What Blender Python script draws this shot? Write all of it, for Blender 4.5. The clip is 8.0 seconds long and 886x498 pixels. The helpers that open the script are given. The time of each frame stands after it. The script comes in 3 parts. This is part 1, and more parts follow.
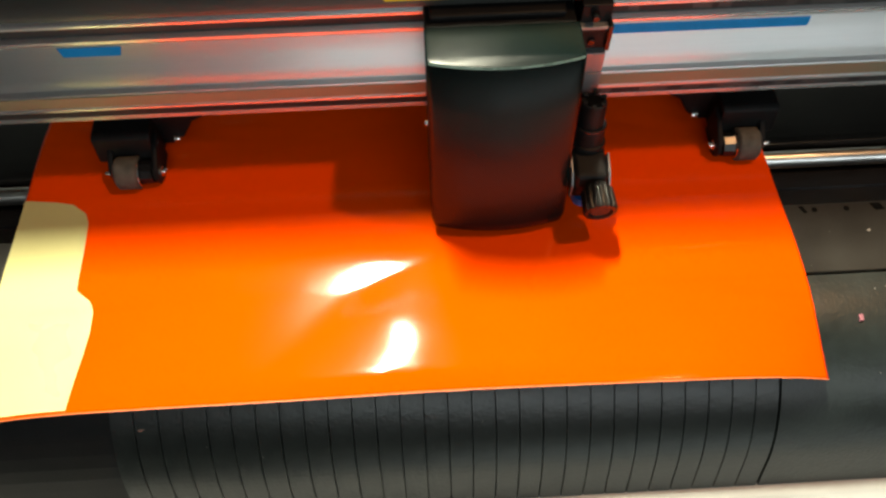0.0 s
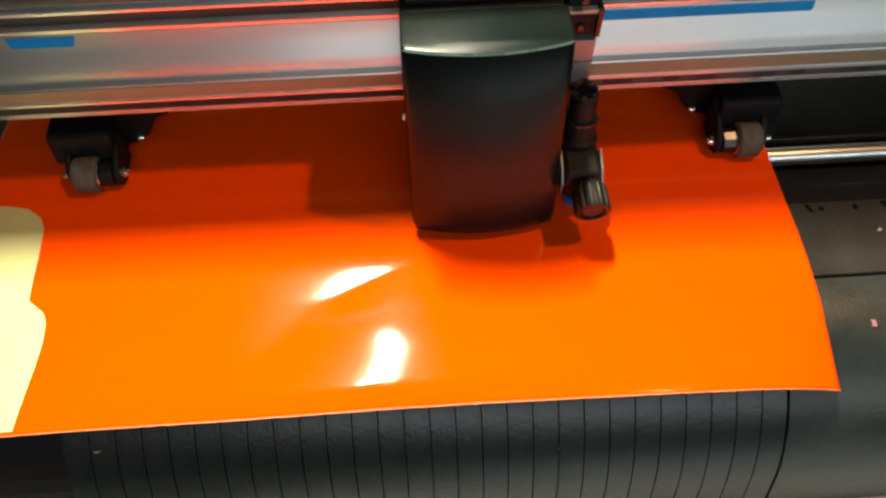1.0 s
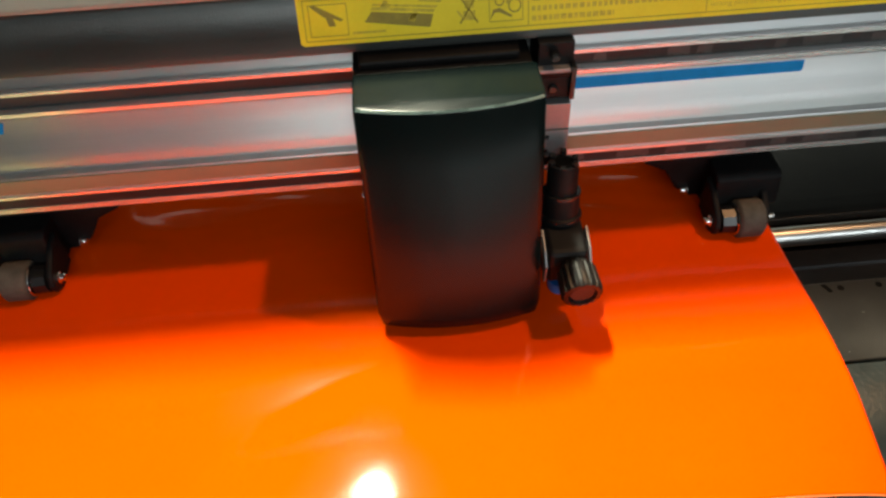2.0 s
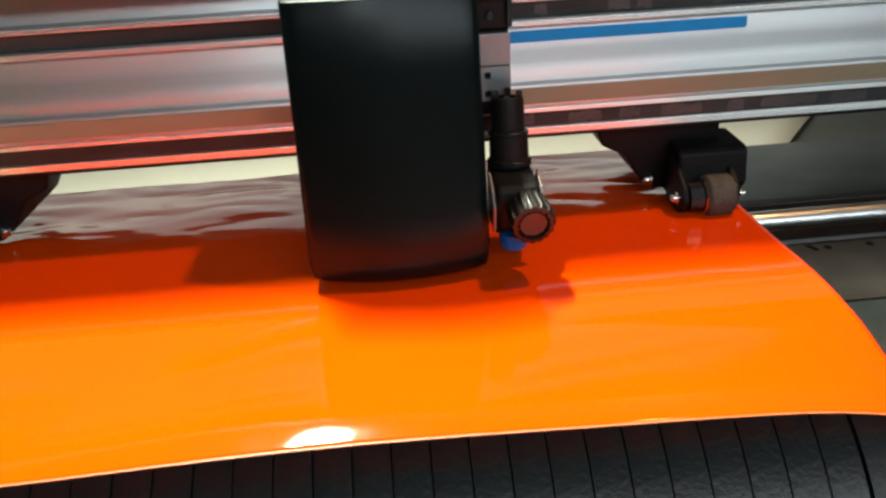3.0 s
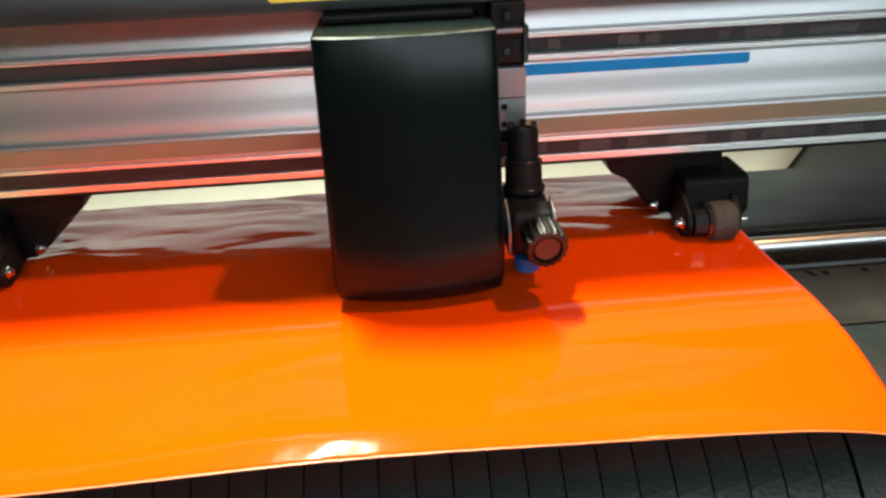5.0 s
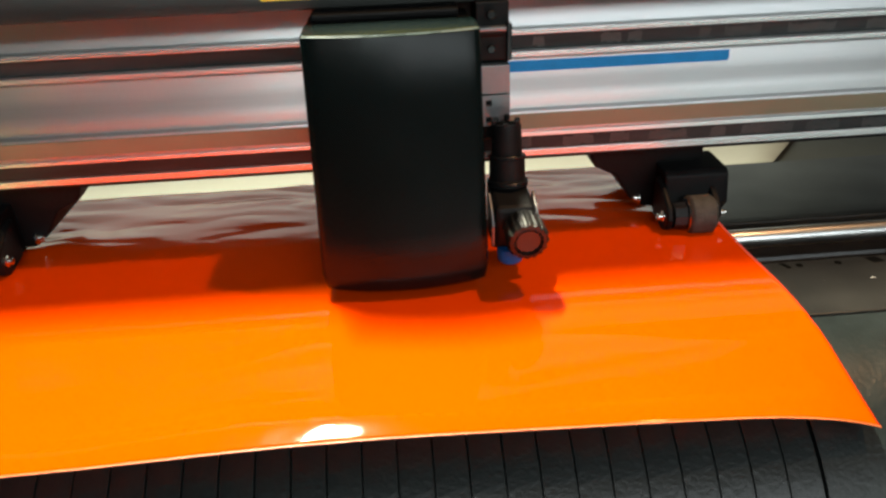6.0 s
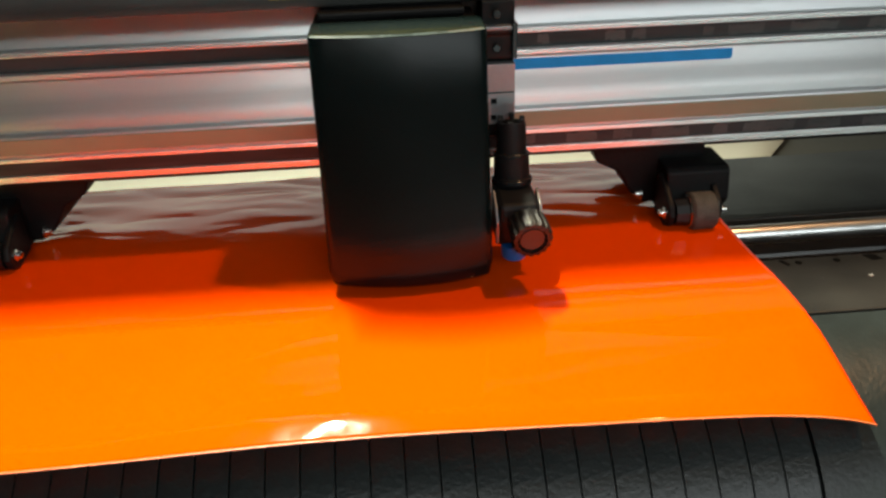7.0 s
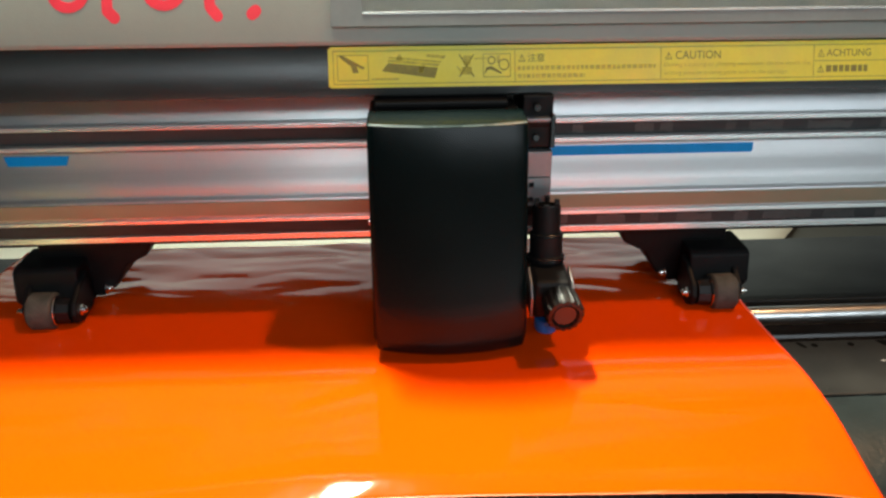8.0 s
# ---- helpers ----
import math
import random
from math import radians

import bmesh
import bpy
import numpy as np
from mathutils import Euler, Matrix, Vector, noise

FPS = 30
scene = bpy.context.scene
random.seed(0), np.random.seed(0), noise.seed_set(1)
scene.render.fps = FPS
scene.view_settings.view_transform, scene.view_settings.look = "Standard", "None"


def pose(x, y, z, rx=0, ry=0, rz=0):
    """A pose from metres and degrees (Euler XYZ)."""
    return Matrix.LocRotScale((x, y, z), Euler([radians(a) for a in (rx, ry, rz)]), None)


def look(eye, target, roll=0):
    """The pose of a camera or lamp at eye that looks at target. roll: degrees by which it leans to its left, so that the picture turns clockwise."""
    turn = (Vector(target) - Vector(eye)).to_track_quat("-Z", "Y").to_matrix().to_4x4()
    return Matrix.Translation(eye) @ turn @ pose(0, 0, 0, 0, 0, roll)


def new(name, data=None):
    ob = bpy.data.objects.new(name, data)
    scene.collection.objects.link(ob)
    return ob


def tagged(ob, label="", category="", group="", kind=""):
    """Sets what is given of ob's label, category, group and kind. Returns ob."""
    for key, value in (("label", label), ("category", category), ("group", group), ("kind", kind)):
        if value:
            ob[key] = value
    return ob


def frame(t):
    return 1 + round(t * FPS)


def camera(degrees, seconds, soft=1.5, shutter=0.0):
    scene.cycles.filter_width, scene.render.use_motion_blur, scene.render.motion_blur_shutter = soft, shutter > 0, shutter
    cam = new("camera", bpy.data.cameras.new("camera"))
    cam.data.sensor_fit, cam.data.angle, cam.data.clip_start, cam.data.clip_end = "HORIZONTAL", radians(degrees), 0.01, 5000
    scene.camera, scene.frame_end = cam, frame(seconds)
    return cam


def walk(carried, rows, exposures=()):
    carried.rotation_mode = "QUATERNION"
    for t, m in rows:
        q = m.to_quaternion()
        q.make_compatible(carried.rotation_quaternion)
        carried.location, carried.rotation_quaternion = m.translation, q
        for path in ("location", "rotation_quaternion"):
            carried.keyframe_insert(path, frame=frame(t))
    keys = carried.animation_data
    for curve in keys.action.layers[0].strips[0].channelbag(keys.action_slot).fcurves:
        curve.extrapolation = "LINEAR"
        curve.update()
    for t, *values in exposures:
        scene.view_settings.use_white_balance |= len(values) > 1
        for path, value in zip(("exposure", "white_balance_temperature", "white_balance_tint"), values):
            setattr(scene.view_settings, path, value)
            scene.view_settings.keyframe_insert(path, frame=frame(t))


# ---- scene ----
ROWS = [
    (0, look((-0.0383, -0.2948, 0.3682), (-0.0305, -0.1168, 0.0669), -0.70)),
    (0.2, look((-0.0270, -0.2800, 0.3850), (-0.0214, -0.1101, 0.0791), -0.80)),
    (0.5, look((-0.0355, -0.2763, 0.3811), (-0.0199, -0.1095, 0.0738), 2.18)),
    (0.8, look((-0.0270, -0.2800, 0.3680), (-0.0200, -0.1069, 0.0638), -0.70)),
    (1, look((-0.0298, -0.2833, 0.3416), (-0.0202, -0.1013, 0.0428), -0.69)),
    (1.5, look((-0.0274, -0.2730, 0.3138), (-0.0067, -0.0666, 0.0319), 0.45)),
    (1.7, look((-0.0250, -0.2752, 0.3034), (-0.0070, -0.0609, 0.0272), -0.84)),
    (2.8, look((0.0096, -0.3244, 0.1947), (0.0240, -0.0203, 0.0220), -3.75)),
    (3, look((0.0035, -0.3388, 0.1623), (0.0230, -0.0299, -0.0011), -3.18)),
    (3.5, look((-0.0010, -0.3381, 0.1544), (0.0214, -0.0243, 0.0011), -3.29)),
    (4, look((0.0013, -0.3448, 0.1536), (0.0234, -0.0321, -0.0022), -3.72)),
    (4.5, look((-0.0072, -0.3468, 0.1683), (0.0134, -0.0348, 0.0110), -2.98)),
    (6, look((0.0010, -0.3604, 0.1817), (0.0208, -0.0520, 0.0174), -2.28)),
    (6.5, look((-0.0032, -0.3592, 0.1934), (0.0159, -0.0530, 0.0249), -2.32)),
    (7, look((-0.0022, -0.3609, 0.1898), (0.0182, -0.0565, 0.0182), -1.97)),
    (7.5, look((-0.0067, -0.3683, 0.2043), (0.0129, -0.0568, 0.0458), -1.23)),
    (8, look((-0.0162, -0.3793, 0.2099), (-0.0004, -0.0629, 0.0610), -0.29)),
]
EXPOSURES = [(0.0, -0.55, 7000, 10), (1.7, -0.48, 7000, 10), (2.8, -0.32, 6600, 10), (3.6, -0.10, 6500, 10), (4.7, -0.08, 6500, 10),
             (5.8, -0.22, 6800, 10), (6.5, -0.36, 7000, 10), (7.5, -0.40, 6900, 10), (8.0, -0.38, 6500, 10)]
cam = camera(61.2, 8.0, soft=2.5)
walk(cam, ROWS, EXPOSURES)

# ---- world and lights ----
world = bpy.data.worlds.new("world")
scene.world = world
world.use_nodes = True
wn = world.node_tree
sky = wn.nodes.new("ShaderNodeTexSky")
sky.sky_type = "NISHITA"
sky.sun_disc = False
sky.sun_elevation = radians(35)
sky.sun_rotation = radians(200)
wn.links.new(sky.outputs[0], wn.nodes["Background"].inputs[0])
wn.nodes["Background"].inputs[1].default_value = 0.08


def bulb(loc, aim, watts, colour, radius, cone):
    """A lamp that shines out of its shade towards aim."""
    d = bpy.data.lights.new("bulb_light", "SPOT")
    d.energy, d.color, d.shadow_soft_size = watts, colour, radius
    d.spot_size, d.spot_blend = radians(cone), 1.0
    ob = new("bulb_light", d)
    ob.matrix_world = look(loc, aim)
    return ob


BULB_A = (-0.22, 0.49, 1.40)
BULB_B = (0.62, -0.04, 1.40)
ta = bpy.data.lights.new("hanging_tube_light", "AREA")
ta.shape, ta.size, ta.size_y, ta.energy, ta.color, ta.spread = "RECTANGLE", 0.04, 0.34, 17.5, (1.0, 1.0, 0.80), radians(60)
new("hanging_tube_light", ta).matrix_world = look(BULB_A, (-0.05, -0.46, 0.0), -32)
bulb(BULB_B, (0.06, -0.05, 0.0), 46, (1.0, 0.54, 0.26), 0.03, 46)


SOUTH_HOLES = []


def opening(name, x0, x1, y, z0, z1, watts, colour, turn=1):
    """The sky's light in a supposed, unseen wall opening, shining in along y."""
    d = bpy.data.lights.new(name, "AREA")
    d.shape, d.size, d.size_y, d.energy, d.color = "RECTANGLE", x1 - x0, z1 - z0, watts, colour
    c = ((x0 + x1) / 2, y, (z0 + z1) / 2)
    new(name, d).matrix_world = look(c, (c[0], c[1] + turn, c[2]))
    if turn > 0:
        SOUTH_HOLES.append((x0, x1, z0, z1))


opening("window_light", 0.02, 1.88, -2.02, 0.82, 1.42, 20, (0.84, 0.95, 1.0))
# unseen brighter pane, placed to give the rail its bright streak
opening("open_window_light", -0.42, -0.06, -2.02, 1.18, 1.50, 6.0, (0.80, 0.96, 1.0))
# unseen dimmer panel, added to lift the rail's left end
opening("high_left_fill_light", -1.36, -0.50, -2.02, 1.18, 1.50, 1.3, (0.84, 0.95, 1.0))
# added low panels, unseen, sized for the reflections in cover and rail
opening("low_fill_light", 0.03, 1.88, -2.02, -0.82, -0.35, 5.6, (0.78, 0.97, 1.0))
opening("low_left_fill_light", -1.62, -0.55, -2.02, -0.82, -0.35, 0.4, (0.80, 0.97, 1.0))
opening("low_centre_fill_light", -0.52, 0.0, -2.02, -0.82, -0.35, 0.7, (0.78, 0.97, 1.0))
# unseen, added as the bright area that the rippled rear film mirrors
opening("back_fill_light", -0.9, 0.9, 1.165, 0.045, 0.795, 4.0, (0.97, 1.0, 0.76), -1)


# ---- materials ----
def mat(name, base, rough=0.5, metal=0.0, var=0.12, scale=30.0, bump=0.0, bump_scale=200.0, stretch=(1, 1, 1),
        rough_var=0.1, coat=0.0, spec=0.5, dark=None):
    """Two scales of colour variation, varied gloss and fine relief."""
    m = bpy.data.materials.new(name)
    m.use_nodes = True
    nt = m.node_tree
    b = nt.nodes["Principled BSDF"]
    tc = nt.nodes.new("ShaderNodeTexCoord")
    mp = nt.nodes.new("ShaderNodeMapping")
    mp.inputs["Scale"].default_value = stretch
    nt.links.new(tc.outputs["Object"], mp.inputs[0])
    n1 = nt.nodes.new("ShaderNodeTexNoise")
    n1.inputs["Scale"].default_value, n1.inputs["Detail"].default_value = scale, 3
    n2 = nt.nodes.new("ShaderNodeTexNoise")
    n2.inputs["Scale"].default_value, n2.inputs["Detail"].default_value = scale * 14, 2
    for n in (n1, n2):
        nt.links.new(mp.outputs[0], n.inputs[0])
    add = nt.nodes.new("ShaderNodeMath")
    add.operation = "MULTIPLY_ADD"
    add.inputs[1].default_value = 0.35
    nt.links.new(n2.outputs[0], add.inputs[0])
    nt.links.new(n1.outputs[0], add.inputs[2])
    ramp = nt.nodes.new("ShaderNodeMapRange")
    ramp.inputs[1].default_value, ramp.inputs[2].default_value = 0.4, 0.95
    nt.links.new(add.outputs[0], ramp.inputs[0])
    mix = nt.nodes.new("ShaderNodeMix")
    mix.data_type = "RGBA"
    lo = dark or [c * (1 - var) for c in base]
    hi = [min(1, c * (1 + var)) for c in base]
    mix.inputs[6].default_value, mix.inputs[7].default_value = (*lo, 1), (*hi, 1)
    nt.links.new(ramp.outputs[0], mix.inputs[0])
    nt.links.new(mix.outputs[2], b.inputs["Base Color"])
    rr = nt.nodes.new("ShaderNodeMapRange")
    rr.inputs[3].default_value, rr.inputs[4].default_value = max(0.02, rough - rough_var), min(1, rough + rough_var)
    nt.links.new(n1.outputs[0], rr.inputs[0])
    nt.links.new(rr.outputs[0], b.inputs["Roughness"])
    b.inputs["Metallic"].default_value = metal
    b.inputs["Specular IOR Level"].default_value = spec
    b.inputs["Coat Weight"].default_value = coat
    if bump:
        n3 = nt.nodes.new("ShaderNodeTexNoise")
        n3.inputs["Scale"].default_value, n3.inputs["Detail"].default_value = bump_scale, 3
        nt.links.new(mp.outputs[0], n3.inputs[0])
        bp = nt.nodes.new("ShaderNodeBump")
        bp.inputs["Strength"].default_value, bp.inputs["Distance"].default_value = bump, 0.001
        nt.links.new(n3.outputs[0], bp.inputs["Height"])
        nt.links.new(bp.outputs[0], b.inputs["Normal"])
    return m


def brushed(m, amount):
    """Spreads the gloss across the brushing, which runs along x."""
    nt = m.node_tree
    tg = nt.nodes.new("ShaderNodeTangent")
    tg.direction_type, tg.axis = "RADIAL", "X"
    b = nt.nodes["Principled BSDF"]
    b.inputs["Anisotropic"].default_value = amount
    nt.links.new(tg.outputs[0], b.inputs["Tangent"])
    return m


BRUSH = (0.04, 1.0, 1.0)
ALU = mat("brushed_aluminium", (0.71, 0.71, 0.71), 0.40, 0.92, 0.05, 60, 0.04, 900, BRUSH, 0.06)
ALU_COVE = mat("satin_aluminium", (0.60, 0.61, 0.62), 0.36, 0.92, 0.05, 60, 0.04, 900, BRUSH, 0.04)
brushed(ALU_COVE, 0.7)
ALU_LIP = mat("bright_aluminium", (0.74, 0.74, 0.72), 0.27, 0.75, 0.05, 60, 0.05, 900, BRUSH, 0.05)
brushed(ALU, 0.9)
brushed(ALU_LIP, 0.7)
BELT = mat("rail_groove_rubber", (0.032, 0.033, 0.034), 0.38, 0.0, 0.75, 22, 0.1, 500, (0.15, 1, 1), 0.15, spec=0.22)
WORN_BELT = mat("worn_rubber", (0.058, 0.058, 0.056), 0.5, 0.0, 0.5, 40, 0.1, 500, (0.3, 1, 1))
BLACK = mat("carriage_plastic", (0.0022, 0.0062, 0.0064), 0.25, 0.0, 0.15, 40, 0.04, 1600, rough_var=0.03, spec=0.22)
BLACK_MATT = mat("black_plastic", (0.007, 0.007, 0.0075), 0.5, 0.0, 0.3, 50, 0.15, 900, spec=0.2)
BLACK_KNOB = mat("knob_plastic", (0.009, 0.008, 0.0075), 0.36, 0.0, 0.4, 90, 0.2, 900, spec=0.35)
BLACK_GLOSS = mat("black_gloss", (0.008, 0.008, 0.009), 0.22, 0.0, 0.3, 50, 0.05, 600)
BED = mat("bed_coating", (0.0145, 0.013, 0.0115), 0.42, 0.0, 0.35, 25, 0.2, 1200, rough_var=0.12, spec=0.32)
PLATEN = mat("platen_coating", (0.0105, 0.0150, 0.0152), 0.34, 0.0, 0.6, 13, 0.2, 500, rough_var=0.18, spec=0.42)
STEEL = mat("ground_steel", (0.74, 0.75, 0.74), 0.30, 1.0, 0.1, 80, 0.15, 900, BRUSH)
CHROME = mat("screw_chrome", (0.85, 0.85, 0.85), 0.15, 1.0, 0.05, 80)
RUBBER = mat("wheel_rubber", (0.085, 0.080, 0.068), 0.66, 0.0, 0.5, 140, 0.6, 900)
CHAMP = mat("champagne_anodised", (0.27, 0.235, 0.15), 0.48, 0.10, 0.22, 9, 0.04, 700, (0.3, 1, 1))
PLATE = mat("zinc_plate", (0.30, 0.30, 0.31), 0.48, 0.7, 0.12, 60, 0.1, 700)
HOOD_GREY = mat("hood_grey_plastic", (0.018, 0.0205, 0.020), 0.32, 0.0, 0.10, 20, 0.12, 1300, spec=1.0)
HOOD_BEIGE = mat("hood_beige_plastic", (0.30, 0.30, 0.265), 0.45, 0.0, 0.06, 15, 0.12, 1300)
FRAME_GREY = mat("window_frame_grey", (0.20, 0.21, 0.21), 0.35, 0.0, 0.1, 30, 0.08, 1300)
COVER_GREY = mat("front_cover_grey", (0.50, 0.51, 0.51), 0.5, 0.0, 0.06, 15, 0.1, 1300)
YELLOW = mat("label_yellow", (0.80, 0.68, 0.015), 0.38, 0.0, 0.08, 50, 0.03, 600)
INK = mat("label_ink", (0.27, 0.22, 0.02), 0.5, 0.0, 0.2, 300)
INK_SOFT = mat("label_faded_ink", (0.56, 0.46, 0.03), 0.5, 0.0, 0.3, 500)
BLUE = mat("blue_tape", (0.001, 0.27, 0.68), 0.42, 0.0, 0.12, 60, 0.1, 500, spec=0.22)
BLUE_TIP = mat("blue_plastic", (0.01, 0.16, 0.60), 0.35, 0.0, 0.1, 60)
KNOB_FACE = mat("knob_face_brown", (0.032, 0.024, 0.021), 0.45, 0.0, 0.25, 150)
RED = mat("red_marker", (0.85, 0.03, 0.06), 0.5, 0.0, 0.12, 80)
VINYL = mat("orange_vinyl", (0.95, 0.066, 0.0002), 0.085, 0.0, 0.03, 14, 0.02, 400, rough_var=0.02, spec=0.26)
LINER = mat("yellow_liner", (0.60, 0.56, 0.26), 0.30, 0.0, 0.04, 20, 0.03, 400)
# paler than the cover: its edge highlight is put into this colour
EDGE_SHEEN = mat("edge_highlight", (0.05, 0.075, 0.073), 0.28, 0.0, 0.3, 120)
PINK = mat("pink_scrap", (0.22, 0.075, 0.10), 0.7, 0.0, 0.2, 200)
EDGE = mat("vinyl_edge", (0.62, 0.13, 0.035), 0.5, 0.0, 0.1, 200)
PAPER = mat("white_paper", (0.57, 0.60, 0.53), 0.55, 0.0, 0.04, 12, 0.05, 300)
STONE = mat("dark_panel", (0.035, 0.035, 0.028), 0.55, 0.0, 0.2, 20, 0.1, 600)
SOOT = mat("soft_dust", (0.22, 0.20, 0.19), 0.8, 0.0, 0.2, 200)
WALL = mat("wall_paint", (0.17, 0.17, 0.165), 0.7, 0.0, 0.06, 4, 0.1, 60)
WHITE_WALL = mat("white_wall_paint", (0.8, 0.8, 0.76), 0.7, 0.0, 0.04, 4, 0.1, 60)
CEIL = mat("ceiling_paint", (0.24, 0.24, 0.235), 0.8, 0.0, 0.05, 4)
FLOOR = mat("floor_tile", (0.2, 0.2, 0.195), 0.4, 0.0, 0.12, 5, 0.05, 80)
GLASS = bpy.data.materials.new("clear_acrylic")
GLASS.use_nodes = True
gb = GLASS.node_tree.nodes["Principled BSDF"]
gb.inputs["Base Color"].default_value = (0.95, 0.96, 0.96, 1)
gb.inputs["Transmission Weight"].default_value = 1.0
gb.inputs["Roughness"].default_value = 0.06
gb.inputs["IOR"].default_value = 1.2

# ---- builders; the plan is in decimetres, scaled to metres here ----
U = 0.1


def finish(ob, smooth):
    for p in ob.data.polygons:
        p.use_smooth = smooth


def part(name, bm, material, parent=None, label="", smooth=False, sharp=0.6):
    bmesh.ops.recalc_face_normals(bm, faces=bm.faces)
    bmesh.ops.scale(bm, vec=(U, U, U), verts=bm.verts)
    if smooth:
        for e in bm.edges:
            if len(e.link_faces) == 2 and e.calc_face_angle(0) > sharp:
                e.smooth = False
    me = bpy.data.meshes.new(name)
    bm.to_mesh(me)
    bm.free()
    me.materials.append(material)
    ob = new(name, me)
    finish(ob, smooth)
    if parent:
        ob.parent = parent
    if label:
        tagged(ob, label)
    return ob


def thing(name, label, category, group="", kind=""):
    return tagged(new(name), label, category, group, kind)


def box(x0, x1, y0, y1, z0, z1, bev=0.0, seg=2):
    bm = bmesh.new()
    bmesh.ops.create_cube(bm, size=1.0)
    for v in bm.verts:
        v.co = Vector(((x0 + x1) / 2 + v.co.x * (x1 - x0), (y0 + y1) / 2 + v.co.y * (y1 - y0), (z0 + z1) / 2 + v.co.z * (z1 - z0)))
    if bev:
        bmesh.ops.bevel(bm, geom=bm.edges[:], offset=bev, segments=seg, affect="EDGES", profile=0.5)
    return bm


def join(*bms):
    out = bms[0]
    for other in bms[1:]:
        me = bpy.data.meshes.new("tmp")
        other.to_mesh(me)
        other.free()
        out.from_mesh(me)
        bpy.data.meshes.remove(me)
    return out


def extrude_x(profile, x0, x1, bev=0.0, n=1):
    """A closed profile of (y, z) drawn out along x."""
    bm = bmesh.new()
    rings = []
    for i in range(n + 1):
        x = x0 + (x1 - x0) * i / n
        rings.append([bm.verts.new((x, y, z)) for y, z in profile])
    k = len(profile)
    for a, b in zip(rings, rings[1:]):
        for i in range(k):
            bm.faces.new((a[i], a[(i + 1) % k], b[(i + 1) % k], b[i]))
    bm.faces.new(rings[0])
    bm.faces.new(list(reversed(rings[-1])))
    if bev:
        bmesh.ops.recalc_face_normals(bm, faces=bm.faces)
        sharp = [e for e in bm.edges if len(e.link_faces) == 2 and e.calc_face_angle(0) > 0.4]
        bmesh.ops.bevel(bm, geom=sharp, offset=bev, segments=2, affect="EDGES", profile=0.5)
    return bm


def prism(poly, axis, a, b, bev=0.0):
    """A polygon drawn out along an axis: for x the polygon is (y, z), for y (x, z), for z (x, y)."""
    bm = bmesh.new()
    put = {"x": lambda p, h: (h, p[0], p[1]), "y": lambda p, h: (p[0], h, p[1]), "z": lambda p, h: (p[0], p[1], h)}[axis]
    lo = [bm.verts.new(put(p, a)) for p in poly]
    hi = [bm.verts.new(put(p, b)) for p in poly]
    k = len(poly)
    for i in range(k):
        bm.faces.new((lo[i], lo[(i + 1) % k], hi[(i + 1) % k], hi[i]))
    bm.faces.new(lo)
    bm.faces.new(list(reversed(hi)))
    if bev:
        bmesh.ops.recalc_face_normals(bm, faces=bm.faces)
        bmesh.ops.bevel(bm, geom=bm.edges[:], offset=bev, segments=2, affect="EDGES", profile=0.5)
    return bm


def lathe(rings, centre, direction, n=24, ridges=0, ridge=0.0):
    """Rings of (along, radius) turned round an axis; ridges cut the rim."""
    bm = bmesh.new()
    q = Vector((0, 0, 1)).rotation_difference(Vector(direction).normalized())
    loops = []
    for h, r in rings:
        loop = []
        for i in range(n):
            a = 2 * math.pi * i / n
            rr = r * (1 + (ridge if ridges and (i * ridges // n * 2) % 2 == 0 and math.cos(ridges * a) > 0 else 0))
            loop.append(bm.verts.new(q @ Vector((rr * math.cos(a), rr * math.sin(a), h)) + Vector(centre)))
        loops.append(loop)
    for a, b in zip(loops, loops[1:]):
        for i in range(n):
            bm.faces.new((a[i], a[(i + 1) % n], b[(i + 1) % n], b[i]))
    bm.faces.new(list(reversed(loops[0])))
    bm.faces.new(loops[-1])
    return bm


def rod(p, r, a, b, axis="x", n=24, cham=0.006):
    d = {"x": (1, 0, 0), "y": (0, 1, 0), "z": (0, 0, 1)}[axis]
    ln = b - a
    c = {"x": (a, p[0], p[1]), "y": (p[0], a, p[1]), "z": (p[0], p[1], a)}[axis]
    return lathe([(0, r - cham), (cham, r), (ln - cham, r), (ln, r - cham)], c, d, n)


X0, X1 = -5.2, 5.2

# ---- bed ----
bed = thing("cutter_bed", "black coated cutting plotter bed with ridged curved front", "plotter bed")
part("back_plate", extrude_x([(-0.135, 0.0), (-0.08, 0.0), (0.0, -0.006), (0.90, -0.098), (0.96, -0.125), (0.99, -0.18), (0.99, -0.5), (-0.135, -0.5)], X0, X1, 0.008), BED, bed)
part("roller_channel", extrude_x([(-0.135, -0.3), (-0.135, -0.12), (-0.30, -0.12), (-0.33, -0.045), (-0.44, -0.045), (-0.45, -0.06), (-0.55, -0.06), (-0.56, -0.03), (-0.595, -0.03), (-0.595, -0.3)], X0, X1), BLACK_GLOSS, bed, "glossy black channel")
part("grit_roller", rod((-0.215, -0.058), 0.055, X0 + 0.1, X1 - 0.1), STEEL, bed, "polished steel drive roller", smooth=True)
strip = part("perforated_strip", extrude_x([(-0.60, 0.018), (-1.055, 0.018), (-1.055, -0.3), (-0.60, -0.3)], X0, X1, 0.008), BED, bed)
# holes are not cut: raised near-black pieces paint the shade inside them
PIT = mat("hole_shade", (0.003, 0.003, 0.003), 0.9, 0.0, 0.1, 50, spec=0.05)
for x in (1.892, 2.082, -2.42, -2.60, 2.62, 2.80):
    part("hole_disc", lathe([(0, 0.017), (0.0185, 0.017)], (x, -0.643, 0.001), (0, 0, 1), 12), PIT, strip)
